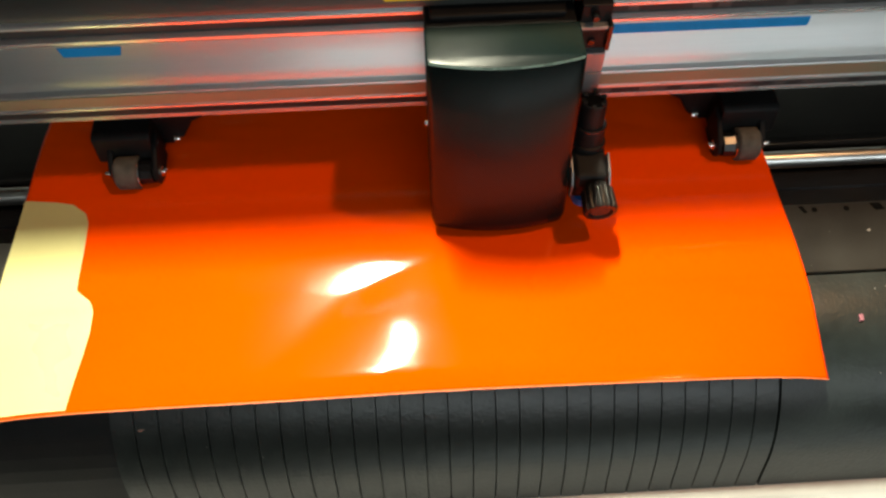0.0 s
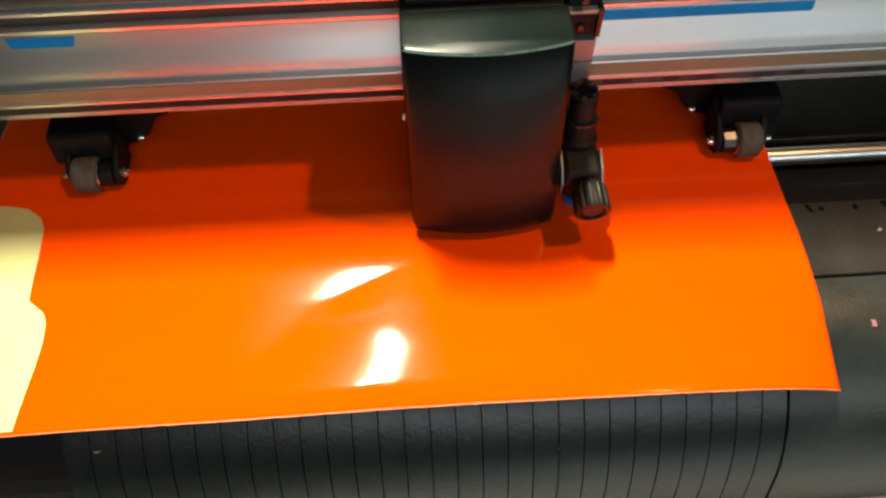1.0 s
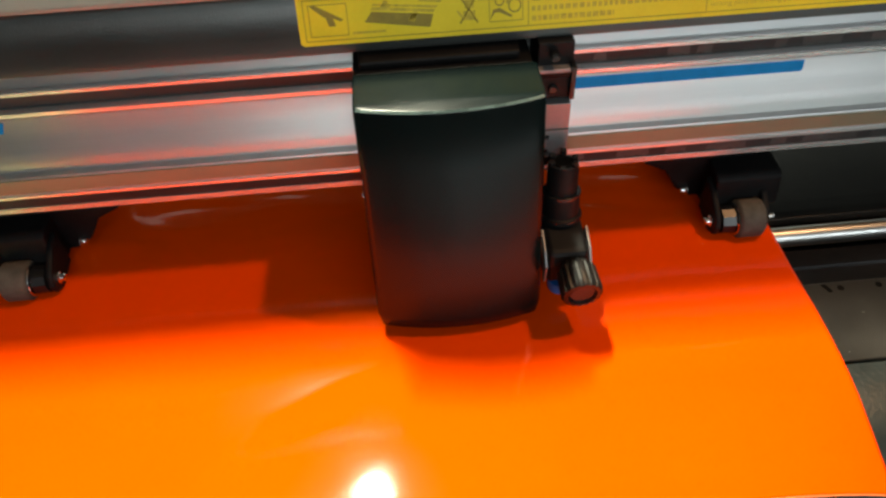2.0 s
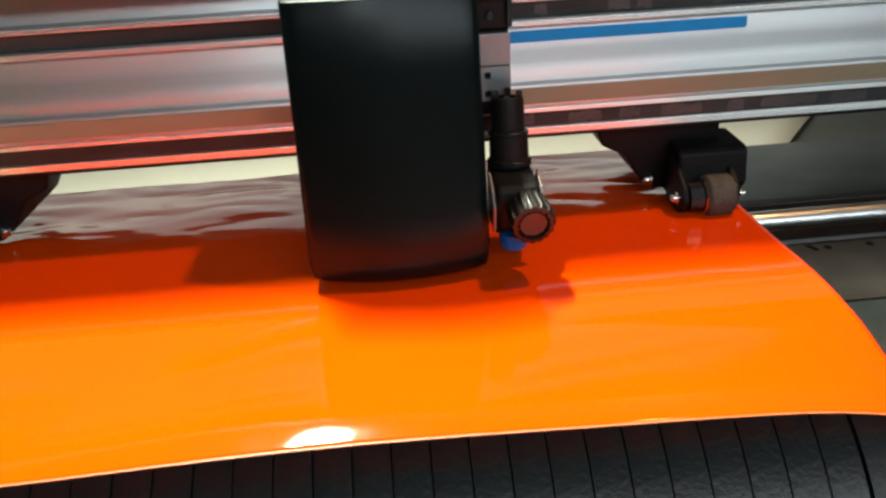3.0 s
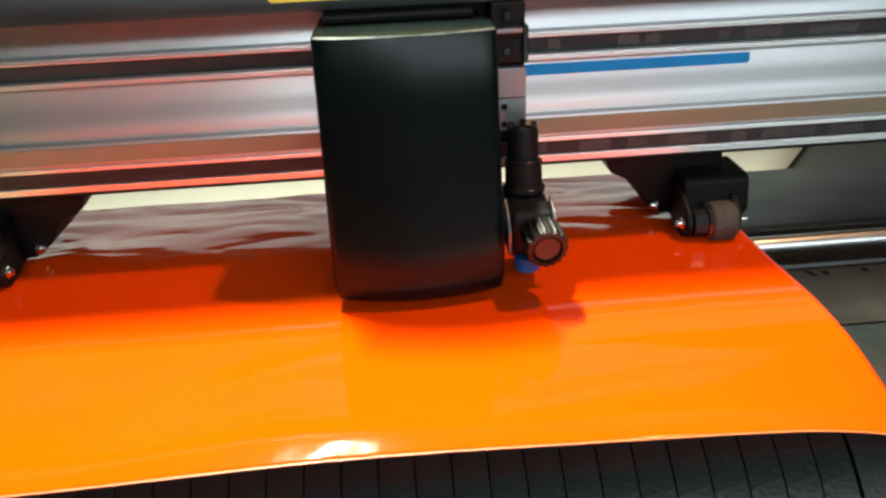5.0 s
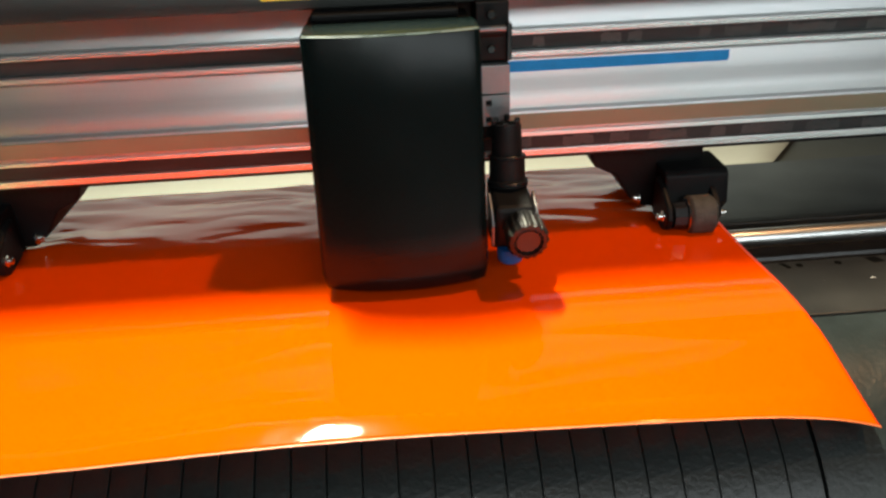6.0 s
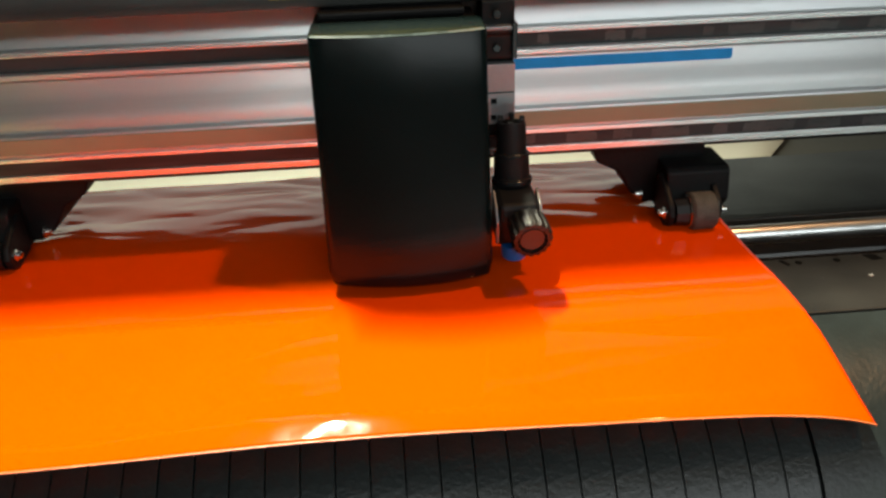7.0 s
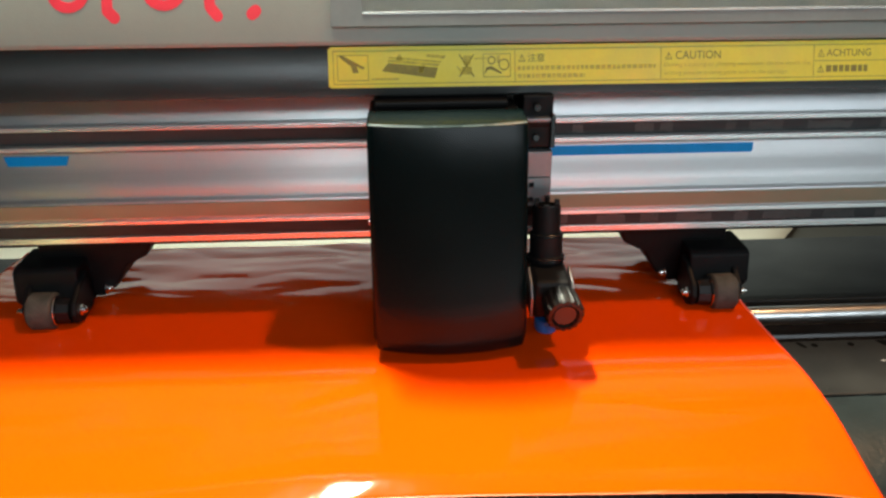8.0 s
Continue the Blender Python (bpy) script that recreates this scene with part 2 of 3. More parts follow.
for x in (1.815, 2.255, 2.74):
    w = 0.012 if x < 2 else 0.03
    part("slot", prism([(x - w, -0.615), (x + w, -0.615), (x + w + 0.02, -0.66), (x - w + 0.025, -0.665)], "z", 0.002, 0.0205), PIT, strip)
PITCH, LINE0 = 0.128, 1.482


def arc(r, a0, a1, n, cy, cz):
    return [(cy - r * math.sin(a0 + (a1 - a0) * i / n), cz + r * math.cos(a0 + (a1 - a0) * i / n)) for i in range(n + 1)]


RAD, CY, CZ = 0.9, -1.07, -0.885
outer = arc(RAD, 0, radians(70), 12, CY, CZ) + [(-2.0, -0.83)]
inner = [(-1.9, -0.83)] + arc(RAD - 0.08, 0, radians(70), 12, CY, CZ)[::-1]
part("platen_core", extrude_x(arc(RAD - 0.05, 0, radians(70), 12, CY, CZ) + [(-1.96, -0.83), (-1.07, -0.83)], X0, X1), BLACK_MATT, bed)
seg_me = None
k = -28
while True:
    xa = LINE0 + PITCH * k
    if xa > LINE0 - 0.5 * PITCH:
        break
    if xa >= X0:
        gap = 0.0065
        if seg_me is None:
            s = part("platen_rib", extrude_x(outer + inner, gap / 2, PITCH - gap / 2, 0.0), PLATEN, bed, smooth=True)
            seg_me = s.data
        else:
            s = new("platen_rib", seg_me)
            s.parent = bed
        s.location.x = xa * U
    k += 1
part("end_panel", extrude_x(outer + inner, LINE0 + 0.012, X1), PLATEN, bed, "smooth black end panel", smooth=True)
part("front_cover", extrude_x([(-1.97, -0.835), (-2.06, -0.84), (-2.3, -0.95), (-4.6, -1.75), (-4.7, -1.85), (-4.65, -1.92), (-1.97, -1.3)], X0, X1, 0.02), COVER_GREY, bed, "light grey sloping front tray")
part("base_housing", box(X0, X1, -2.0, 0.6, -2.4, -0.9, 0.03), BLACK_MATT, bed)
for x in (-4.4, 4.4):
    part("leg", box(x - 0.2, x + 0.2, -1.2, -0.4, -9.0, -2.4, 0.03), COVER_GREY, bed)

# ---- vinyl scraps on the bed ----
rs = random.Random(11)
chips = []
for n in range(15):
    x, y = rs.uniform(-2.6, 2.6), rs.choice((rs.uniform(-1.04, -0.62), rs.uniform(-1.85, -1.1)))
    if -2.75 < x < 1.72 and y > -1.66:
        x = rs.uniform(1.75, 2.6)
    z = 0.0185 if y > CY else CZ + math.sqrt(max(0.0, RAD * RAD - (CY - y) ** 2)) + 0.0008
    r, a0 = rs.uniform(0.003, 0.009), rs.uniform(0, 6.28)
    w = rs.uniform(0.25, 0.9)
    slope = 0.0 if y > CY else (CY - y) / math.sqrt(RAD * RAD - (CY - y) ** 2)
    bmc = prism([(r * math.cos(a0), w * r * math.sin(a0)), (w * r * math.cos(a0 + 2.0), r * math.sin(a0 + 2.0)), (r * math.cos(a0 + 3.6), w * r * math.sin(a0 + 3.6))], "z", 0.0, 0.0015)
    for v in bmc.verts:
        v.co = Vector((x + v.co.x, y + v.co.y, z + v.co.z + slope * v.co.y))
    chips.append(bmc)
for x, y, r in ((2.16, -0.80, 0.016), (-1.94, -1.67, 0.02)):
    z = 0.0185 if y > CY else CZ + math.sqrt(RAD * RAD - (CY - y) ** 2) + 0.002
    chips.append(prism([(x - r, y), (x - 0.2 * r, y - 0.5 * r), (x + r, y + 0.1 * r), (x + 0.3 * r, y + 0.7 * r)], "z", z, z + 0.002))
px, py = 1.952, -1.324
pz = CZ + math.sqrt(RAD * RAD - (CY - py) ** 2)
tagged(part("pink_scrap", prism([(px - 0.012, py - 0.02), (px + 0.012, py - 0.018), (px + 0.014, py + 0.018), (px - 0.008, py + 0.02)], "z", pz - 0.006, pz + 0.007), PINK), "small pink vinyl scrap stuck on the platen", "scrap")
tagged(part("vinyl_scraps", join(*chips), SOOT), "tiny pale vinyl scraps and dust on the bed", "scraps", kind="stuff")

# ---- rail ----
rail = thing("guide_rail", "brushed aluminium extruded guide rail spanning the plotter", "rail")
RP = [(0.008, 1.05), (0.008, 1.024), (0.06, 1.02), (0.06, 0.948), (0.012, 0.942), (0.012, 0.918),
      (0.03, 0.910), (0.012, 0.905), (-0.004, 0.850), (-0.030, 0.812), (-0.058, 0.779), (-0.077, 0.752), (-0.085, 0.728), (-0.088, 0.692), (-0.118, 0.684), (-0.122, 0.676), (-0.124, 0.592), (-0.108, 0.574),
      (-0.105, 0.553), (-0.06, 0.55), (-0.06, 0.476), (-0.07, 0.472), (-0.07, 0.442), (-0.05, 0.425), (0.80, 0.425), (0.80, 1.05)]
part("upper_cove", extrude_x([(0.80, 1.25), (0.09, 1.25), (0.071, 1.19), (0.053, 1.12), (0.03, 1.062), (0.03, 1.052), (0.80, 1.052)], X0, X1), ALU_COVE, rail, smooth=True, sharp=0.35)
part("rail_body", extrude_x(RP, X0, X1), ALU, rail, smooth=True, sharp=0.35)
# unseen strip, added to keep the rail's reflection in the sheet dark
part("underside", box(X0, X1, -0.045, 0.79, 0.408, 0.4245, 0.003), BLACK_MATT, rail, "black strip added under the rail to dull its reflection")
part("belt", box(X0, X1, 0.035, 0.06, 0.95, 1.018), BELT, rail, "dark rubber belt")
part("belt", box(X0, X1, -0.085, -0.06, 0.478, 0.548), BELT, rail, "dark rubber belt")
rw = random.Random(21)


def worn_patch(x0, x1, y, z0, z1):
    """A ragged worn stretch of a belt, slightly proud of it."""
    n = max(6, round((x1 - x0) / 0.02))
    xs_ = [x0 + (x1 - x0) * i / n for i in range(n + 1)]
    h = z1 - z0
    lo = [(x, z0 + h * rw.uniform(0.0, 0.22)) for x in xs_]
    hi = [(x + rw.uniform(-0.008, 0.008), z1 - h * rw.uniform(0.0, 0.3)) for x in reversed(xs_)]
    part("worn_patch", prism(lo + hi, "y", y - 0.0012, y + 0.0005), WORN_BELT, rail)


for x0, x1 in ((0.64, 0.70), (0.86, 1.02), (1.10, 1.20), (1.30, 1.50), (1.62, 1.70), (1.78, 2.05), (2.12, 2.30), (2.42, 2.7)):
    worn_patch(x0, x1, -0.085, 0.480, 0.546)
for x0, x1 in ((0.72, 0.78), (1.06, 1.16), (1.19, 1.26), (1.55, 1.60), (1.68, 1.86), (2.0, 2.24), (2.4, 2.62)):
    worn_patch(x0, x1, 0.035, 0.953, 1.015)
part("rail_nose", box(X0, X1, -0.1275, -0.118, 0.596, 0.673, 0.003), CHAMP, rail, "tan anodised rail nose")
part("lip", box(X0, X1, 0.002, 0.012, 1.027, 1.046, 0.002), ALU_LIP, rail)
part("lip", box(X0, X1, 0.002, 0.014, 0.920, 0.941, 0.002), ALU_LIP, rail)
part("lip", box(X0, X1, -0.117, -0.1, 0.555, 0.574, 0.002), ALU_LIP, rail)
part("lip", box(X0, X1, -0.08, -0.066, 0.438, 0.470, 0.002), ALU_LIP, rail)


def on_face(poly):
    """A strip of (x, z) stuck on the sloping rail face."""
    bm = prism(poly, "y", 0.0, 1.0)
    for v in bm.verts:
        v.co.y = 0.012 - (0.905 - v.co.z) * 0.016 / 0.055 - (0.004 if v.co.y < 0.5 else -0.002)
    return bm


part("tape", on_face([(-0.225, 0.850), (1.69, 0.849), (1.70, 0.860), (1.702, 0.898), (-0.23, 0.900)]), BLUE, rail, "blue adhesive tape strip")
part("tape", on_face([(-2.215, 0.850), (-1.92, 0.849), (-1.905, 0.896), (-2.235, 0.898)]), BLUE, rail, "short blue adhesive tape strip")

# ---- hood ----
hood = thing("plotter_hood", "grey plastic plotter hood with clear window and warning label", "hood")
part("lower_face", extrude_x([(-0.143, 1.25), (-0.145, 1.222), (-0.155, 1.218), (-0.164, 1.226), (-0.165, 1.262), (-0.105, 1.44), (-0.09, 1.452), (0.1, 1.452), (0.1, 1.25)], X0, X1), HOOD_GREY, hood, smooth=True)
part("upper_panel", extrude_x([(-0.112, 1.456), (-0.116, 1.475), (0.16, 2.0), (0.42, 2.30), (0.75, 2.42), (1.3, 2.42), (1.3, 1.456)], X0, X1, 0.006), HOOD_BEIGE, hood, "beige plastic upper panel", smooth=True)
part("back_wall", extrude_x([(0.9, 0.43), (1.3, 0.43), (1.3, 1.45), (0.1, 1.45), (0.1, 1.30), (0.9, 1.30)], X0, X1), HOOD_GREY, hood)



def on_panel(z, lift=0.0):
    """The front of the upper panel, as y at z."""
    return -0.116 + (z - 1.475) * 0.276 / 0.525 - lift


def panel_prism(poly, a, b):
    """A shape of (x, z) standing on the sloping upper panel, from lift a to lift b."""
    bm = prism(poly, "y", 0.0, 1.0)
    for v in bm.verts:
        v.co.y = on_panel(v.co.z, b if v.co.y < 0.5 else a)
    return bm


FX0, FX1, FZ0, FZ1 = -0.505, 5.0, 1.545, 1.99
frame_bm = join(panel_prism([(FX0, FZ0), (FX1, FZ0), (FX1, FZ0 + 0.06), (FX0 + 0.15, FZ0 + 0.06)], -0.01, 0.035),
                panel_prism([(FX0, FZ0), (FX0 + 0.15, FZ0 + 0.06), (FX0 + 0.15, FZ1), (FX0, FZ1)], -0.01, 0.035))
window = part("window", frame_bm, FRAME_GREY, hood, "grey window frame with clear pane")
part("pane", panel_prism([(FX0 + 0.15, FZ0 + 0.06), (FX1, FZ0 + 0.06), (FX1, FZ1), (FX0 + 0.15, FZ1)], 0.012, 0.022), GLASS, window, "clear acrylic pane")
part("bead", panel_prism([(FX0 + 0.15, FZ0 + 0.052), (FX1, FZ0 + 0.052), (FX1, FZ0 + 0.062), (FX0 + 0.15, FZ0 + 0.062)], 0.03, 0.038), ALU_LIP, window)


def stroke(points, w):
    """A flat brush stroke with round ends through points of (x, z)."""
    out = []
    for (x0, z0), (x1, z1) in zip(points, points[1:]):
        d = Vector((x1 - x0, z1 - z0))
        ln = d.length
        n = Vector((-d.y, d.x)) / ln * w / 2
        out.append([(x0 + n.x, z0 + n.y), (x1 + n.x, z1 + n.y), (x1 - n.x, z1 - n.y), (x0 - n.x, z0 - n.y)])
    for x, z in points:
        out.append([(x + w / 2 * math.cos(a * math.pi / 6), z + w / 2 * math.sin(a * math.pi / 6)) for a in range(12)])
    return out


def oval(cx, cz, rx, rz, n=20):
    return [(cx + rx * math.cos(2 * math.pi * i / n), cz + rz * math.sin(2 * math.pi * i / n)) for i in range(n + 1)]


for pts, w in ((oval(-1.735, 1.70, 0.075, 0.066), 0.045), ([(-1.56, 1.74), (-1.555, 1.62), (-1.52, 1.588)], 0.05), (oval(-1.29, 1.705, 0.08, 0.066), 0.045),
               ([(-1.09, 1.74), (-1.075, 1.63), (-1.04, 1.592)], 0.05), ([(-0.878, 1.600), (-0.862, 1.612)], 0.055)):
    polys = stroke(pts, w)
    part("paint_stroke", join(*[panel_prism(p, -0.001, 0.0012 + 0.00004 * i) for i, p in enumerate(polys)]), RED, hood, "red painted brush stroke")

# ---- warning label on the hood's lower face ----


def label_map(bm, lift):
    """Moves a flat drawing of (x, up, 0) on to the lower face."""
    for v in bm.verts:
        up = 1.262 + v.co.y * 1.0
        y = -0.165 + (up - 1.262) * 0.060 / 0.178
        v.co = Vector((v.co.x, y - lift - v.co.z, up))
    return bm


def flat(polys, h):
    return join(*[prism(p, "z", 0.0, h) for p in polys])


def bar(x0, x1, y0, y1):
    return [(x0, y0), (x1, y0), (x1, y1), (x0, y1)]


def outline(x0, x1, y0, y1, w):
    return [bar(x0, x1, y0, y0 + w), bar(x0, x1, y1 - w, y1), bar(x0, x0 + w, y0 + w, y1 - w), bar(x1 - w, x1, y0 + w, y1 - w)]


lab = part("warning_label", label_map(flat([[(-0.515, 0.002), (3.3, 0.002), (3.3, 0.186), (-0.515, 0.186), (-0.528, 0.175), (-0.528, 0.012)]], 0.0015), 0.0), YELLOW, hood, "yellow printed warning label")


def ink(polys, material=None, name="print"):
    tagged(part(name, label_map(flat(polys, 0.0008), 0.0015), material or INK, lab), kind="stuff")


ink([bar(-0.505, 3.3, 0.018, 0.0205), bar(-0.505, 3.3, 0.166, 0.1685), bar(-0.505, -0.5025, 0.0205, 0.166)], name="border")
ink(outline(-0.485, -0.335, 0.034, 0.150, 0.0025), name="pictogram_box")
ink([[(-0.478, 0.145), (-0.458, 0.148), (-0.352, 0.092), (-0.362, 0.086), (-0.40, 0.102), (-0.425, 0.104)], [(-0.42, 0.104), (-0.392, 0.1), (-0.383, 0.07), (-0.41, 0.07)]], name="pictogram")
ink([bar(-0.32, -0.19, 0.036, 0.044)], INK_SOFT)
ink([[(-0.27, 0.076), (-0.24, 0.112), (0.0, 0.088), (-0.015, 0.042)]], name="pictogram")
ink([[(-0.245, 0.118), (-0.235, 0.128), (0.01, 0.105), (0.0, 0.095)], [(-0.24, 0.134), (-0.232, 0.140), (0.02, 0.118), (0.012, 0.11)], [(-0.055, 0.138), (-0.05, 0.15), (0.04, 0.142), (0.03, 0.128)],
     [(-0.205, 0.125), (-0.19, 0.15), (-0.18, 0.15), (-0.165, 0.122)], [(-0.10, 0.07), (-0.08, 0.1), (-0.06, 0.1), (-0.075, 0.065)]], INK_SOFT, "pictogram")
ink([p for p in stroke([(0.105, 0.146), (0.175, 0.046)], 0.006)[:1] + stroke([(0.175, 0.146), (0.105, 0.046)], 0.006)[:1]], name="pictogram")
ink([bar(0.125, 0.16, 0.098, 0.142), bar(0.118, 0.165, 0.056, 0.09), [(0.092, 0.09), (0.098, 0.094), (0.12, 0.07), (0.112, 0.062)]], INK_SOFT, "pictogram")
ink([bar(0.178, 0.25, 0.124, 0.129)], INK_SOFT)
ink(outline(0.22, 0.355, 0.042, 0.148, 0.0025), name="pictogram_box")
for cx, cz, r in ((0.262, 0.118, 0.017), (0.322, 0.098, 0.024)):
    ring_pts = oval(cx, cz, r, r, 16)
    ink([q for q in stroke(ring_pts, 0.005)[:16]], name="pictogram")
ink([[(0.224, 0.052), (0.236, 0.086), (0.262, 0.092), (0.312, 0.062), (0.308, 0.056), (0.262, 0.076), (0.243, 0.076)]], name="pictogram")
ink([bar(0.288, 0.302, 0.105, 0.14)], INK_SOFT, "pictogram")
for x in (0.375, 1.095, 1.865, 2.49):
    ink([bar(x, x + 0.0025, 0.0205, 0.166)], name="border")
ink([bar(1.8675, 3.3, 0.092, 0.0945)], name="border")
rng = random.Random(4)


def bars(x0, x1, y, h, lo, hi, gap):
    x, out = x0, []
    while x < x1:
        w = rng.uniform(lo, hi)
        out.append(bar(x, min(x + w, x1), y, y + h))
        x += w + gap
    return out


ink(bars(0.39, 1.07, 0.072, 0.018, 0.012, 0.022, 0.008), INK_SOFT)
ink(bars(0.39, 0.72, 0.036, 0.018, 0.012, 0.024, 0.006), INK_SOFT)


def triangle(x, y, h):
    o = [(x, y), (x + h, y), (x + h / 2, y + h)]
    c = Vector((x + h / 2, y + h * 0.36))
    inner_t = [tuple(c + (Vector(p) - c) * 0.72) for p in o]
    return [[o[i], o[(i + 1) % 3], inner_t[(i + 1) % 3], inner_t[i]] for i in range(3)] + [bar(x + h * 0.46, x + h * 0.54, y + h * 0.2, y + h * 0.6)]


for x, y, h in ((0.392, 0.110, 0.035), (1.118, 0.110, 0.035), (1.885, 0.112, 0.035), (2.51, 0.112, 0.035), (2.51, 0.04, 0.035), (1.885, 0.04, 0.035)):
    ink(triangle(x, y, h), name="warning_triangle")


def lettering(text, x, y, size, material, width=None):
    cu = bpy.data.curves.new("lettering", "FONT")
    cu.body, cu.size = text, size
    tmp = new("tmp_text", cu)
    bpy.context.view_layer.update()
    me = bpy.data.meshes.new_from_object(tmp.evaluated_get(bpy.context.evaluated_depsgraph_get()))
    bpy.data.objects.remove(tmp)
    bm = bmesh.new()
    bm.from_mesh(me)
    bpy.data.meshes.remove(me)
    xs_ = [v.co.x for v in bm.verts]
    k_ = width / (max(xs_) - min(xs_)) if width and xs_ else 1.0
    for v in bm.verts:
        v.co = Vector((x + v.co.x * k_, y + v.co.y, 0.0009))
    part("lettering", label_map(bm, 0.0015), material, lab)


lettering("注意", 0.437, 0.112, 0.042, INK, 0.082)
lettering("CAUTION", 1.168, 0.112, 0.052, INK, 0.225)
lettering("During a cutting or plotting operation, do not touch the", 1.112, 0.078, 0.026, INK_SOFT, 0.735)
lettering("writing pens or moving parts such as the carriage", 1.112, 0.040, 0.026, INK_SOFT, 0.62)
lettering("ACHTUNG", 1.93, 0.114, 0.048, INK, 0.225)
ink(bars(1.93, 2.14, 0.042, 0.03, 0.02, 0.03, 0.008), INK)
ink(bars(2.555, 2.9, 0.114, 0.03, 0.02, 0.03, 0.008), INK)
ink(bars(2.555, 2.9, 0.042, 0.03, 0.02, 0.03, 0.008), INK)

# ---- carriage ----
car = thing("cutting_carriage", "black plastic cutting carriage with curved cover on the rail", "carriage")


def cover_ring(z, inset, back):
    t = (1.164 - z) / 1.03
    yf = -0.488 - 0.20 * t + inset
    xa, xb, pts = -0.303 + inset, 0.443 - inset, []
    r = 0.03
    for i in range(15):
        u = i / 14
        x = xa + r + (xb - xa - 2 * r) * u
        pts.append((x, yf - 0.045 * (1 - (2 * u - 1) ** 2)))
    pts = [(xa, back), (xa, yf + r), (xa + 0.3 * r, yf + 0.3 * r)] + pts + [(xb - 0.3 * r, yf + 0.3 * r), (xb, yf + r), (xb, back)]
    return [(x, y, z) for x, y in pts]


bm = bmesh.new()
rings = []
for z, ins in ((1.171, 0.012), (1.168, 0.003), (1.160, 0.0), (0.9, 0.0), (0.6, 0.0), (0.35, 0.0), (0.16, 0.0), (0.10, 0.012), (0.075, 0.04)):
    rings.append([bm.verts.new(p) for p in cover_ring(z, ins, -0.25)])
for a, b in zip(rings, rings[1:]):
    for i in range(len(a)):
        bm.faces.new((a[i], a[(i + 1) % len(a)], b[(i + 1) % len(a)], b[i]))
bm.faces.new(rings[0])
bm.faces.new(list(reversed(rings[-1])))
part("cover", bm, BLACK, car, "smooth black curved cover", smooth=True, sharp=0.9)
# thin pale band along the top bevel, painting in its bright highlight
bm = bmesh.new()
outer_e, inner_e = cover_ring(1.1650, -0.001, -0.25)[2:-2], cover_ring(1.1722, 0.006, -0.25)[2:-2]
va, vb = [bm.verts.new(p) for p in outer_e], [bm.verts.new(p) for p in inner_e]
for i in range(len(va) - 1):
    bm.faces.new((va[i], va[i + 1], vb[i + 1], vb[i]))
part("edge_highlight_strip", bm, EDGE_SHEEN, car, "pale strip painted as the highlight on the cover's upper edge", smooth=True)
part("slide_block", box(-0.30, 0.43, -0.25, 0.0, 0.30, 1.165, 0.012), BLACK_MATT, car)
part("top_block", box(-0.275, 0.38, -0.215, -0.01, 1.168, 1.205, 0.012), BLACK_MATT, car)
part("top_cap", box(-0.265, 0.37, -0.14, -0.005, 1.200, 1.235, 0.012), BLACK_GLOSS, car)
part("side_bracket", prism([(-0.02, 0.95), (-0.20, 0.95), (-0.225, 0.97), (-0.225, 1.075), (-0.235, 1.085), (-0.235, 1.11), (-0.20, 1.115), (-0.20, 1.22), (-0.02, 1.22)], "x", 0.455, 0.605, 0.006), BLACK_MATT, car)
part("bracket_fin", box(0.588, 0.612, -0.25, -0.03, 0.97, 1.13, 0.005), BLACK_GLOSS, car)
part("bracket_cap", box(0.452, 0.612, -0.238, -0.17, 1.098, 1.116, 0.004), PLATE, car, "bright metal cap strip")
for z in (1.17, 1.02):
    part("screw", rod((0.52, z), 0.02, -0.242, -0.20, "y", 12, 0.005), BLACK_GLOSS, car, smooth=True)


def holed_plate(x0, x1, y0, y1, z0, z1, holes):
    """A plate facing the front with square holes cut through it."""
    zs = sorted({z0, z1, *[h[1] - h[2] for h in holes], *[h[1] + h[2] for h in holes]})
    xs_ = sorted({x0, x1, *[h[0] - h[2] for h in holes], *[h[0] + h[2] for h in holes]})
    out = []
    for xa, xb in zip(xs_, xs_[1:]):
        for za, zb in zip(zs, zs[1:]):
            mx, mz = (xa + xb) / 2, (za + zb) / 2
            if not any(abs(mx - hx) < hr and abs(mz - hz) < hr for hx, hz, hr in holes):
                out.append(box(xa, xb, y0, y1, za, zb))
    bm = join(*out)
    bmesh.ops.remove_doubles(bm, verts=bm.verts, dist=1e-4)
    return bm


part("mounting_plate", holed_plate(0.447, 0.604, -0.248, -0.232, 0.665, 0.812, [(0.505, 0.775, 0.014), (0.505, 0.695, 0.014)]), PLATE, car, "grey metal plate with square holes")
part("upper_plate", box(0.447, 0.604, -0.243, -0.06, 0.815, 0.948, 0.004), PLATE, car, "grey metal plate")
part("plate_backing", box(0.45, 0.60, -0.228, -0.02, 0.60, 0.81, 0.004), BLACK_MATT, car)
HX = 0.572
part("tool_holder", lathe([(0.03, 0.040), (0.0, 0.050), (0.0, 0.066), (0.012, 0.069), (0.15, 0.070), (0.155, 0.082), (0.255, 0.084), (0.26, 0.094), (0.288, 0.094), (0.295, 0.075)], (HX, -0.34, 0.705), (0, -0.16, -1), 32), BLACK_MATT, car, "black blade holder with ribbed cap", smooth=True)
for i in range(6):
    a = math.pi * (i + 0.3) / 3
    x, y = HX + 0.057 * math.cos(a), -0.338 + 0.057 * math.sin(a)
    part("crown_tooth", box(x - 0.012, x + 0.012, y - 0.012, y + 0.012, 0.70, 0.722 + 0.006 * (i % 2), 0.004), BLACK_MATT, car)
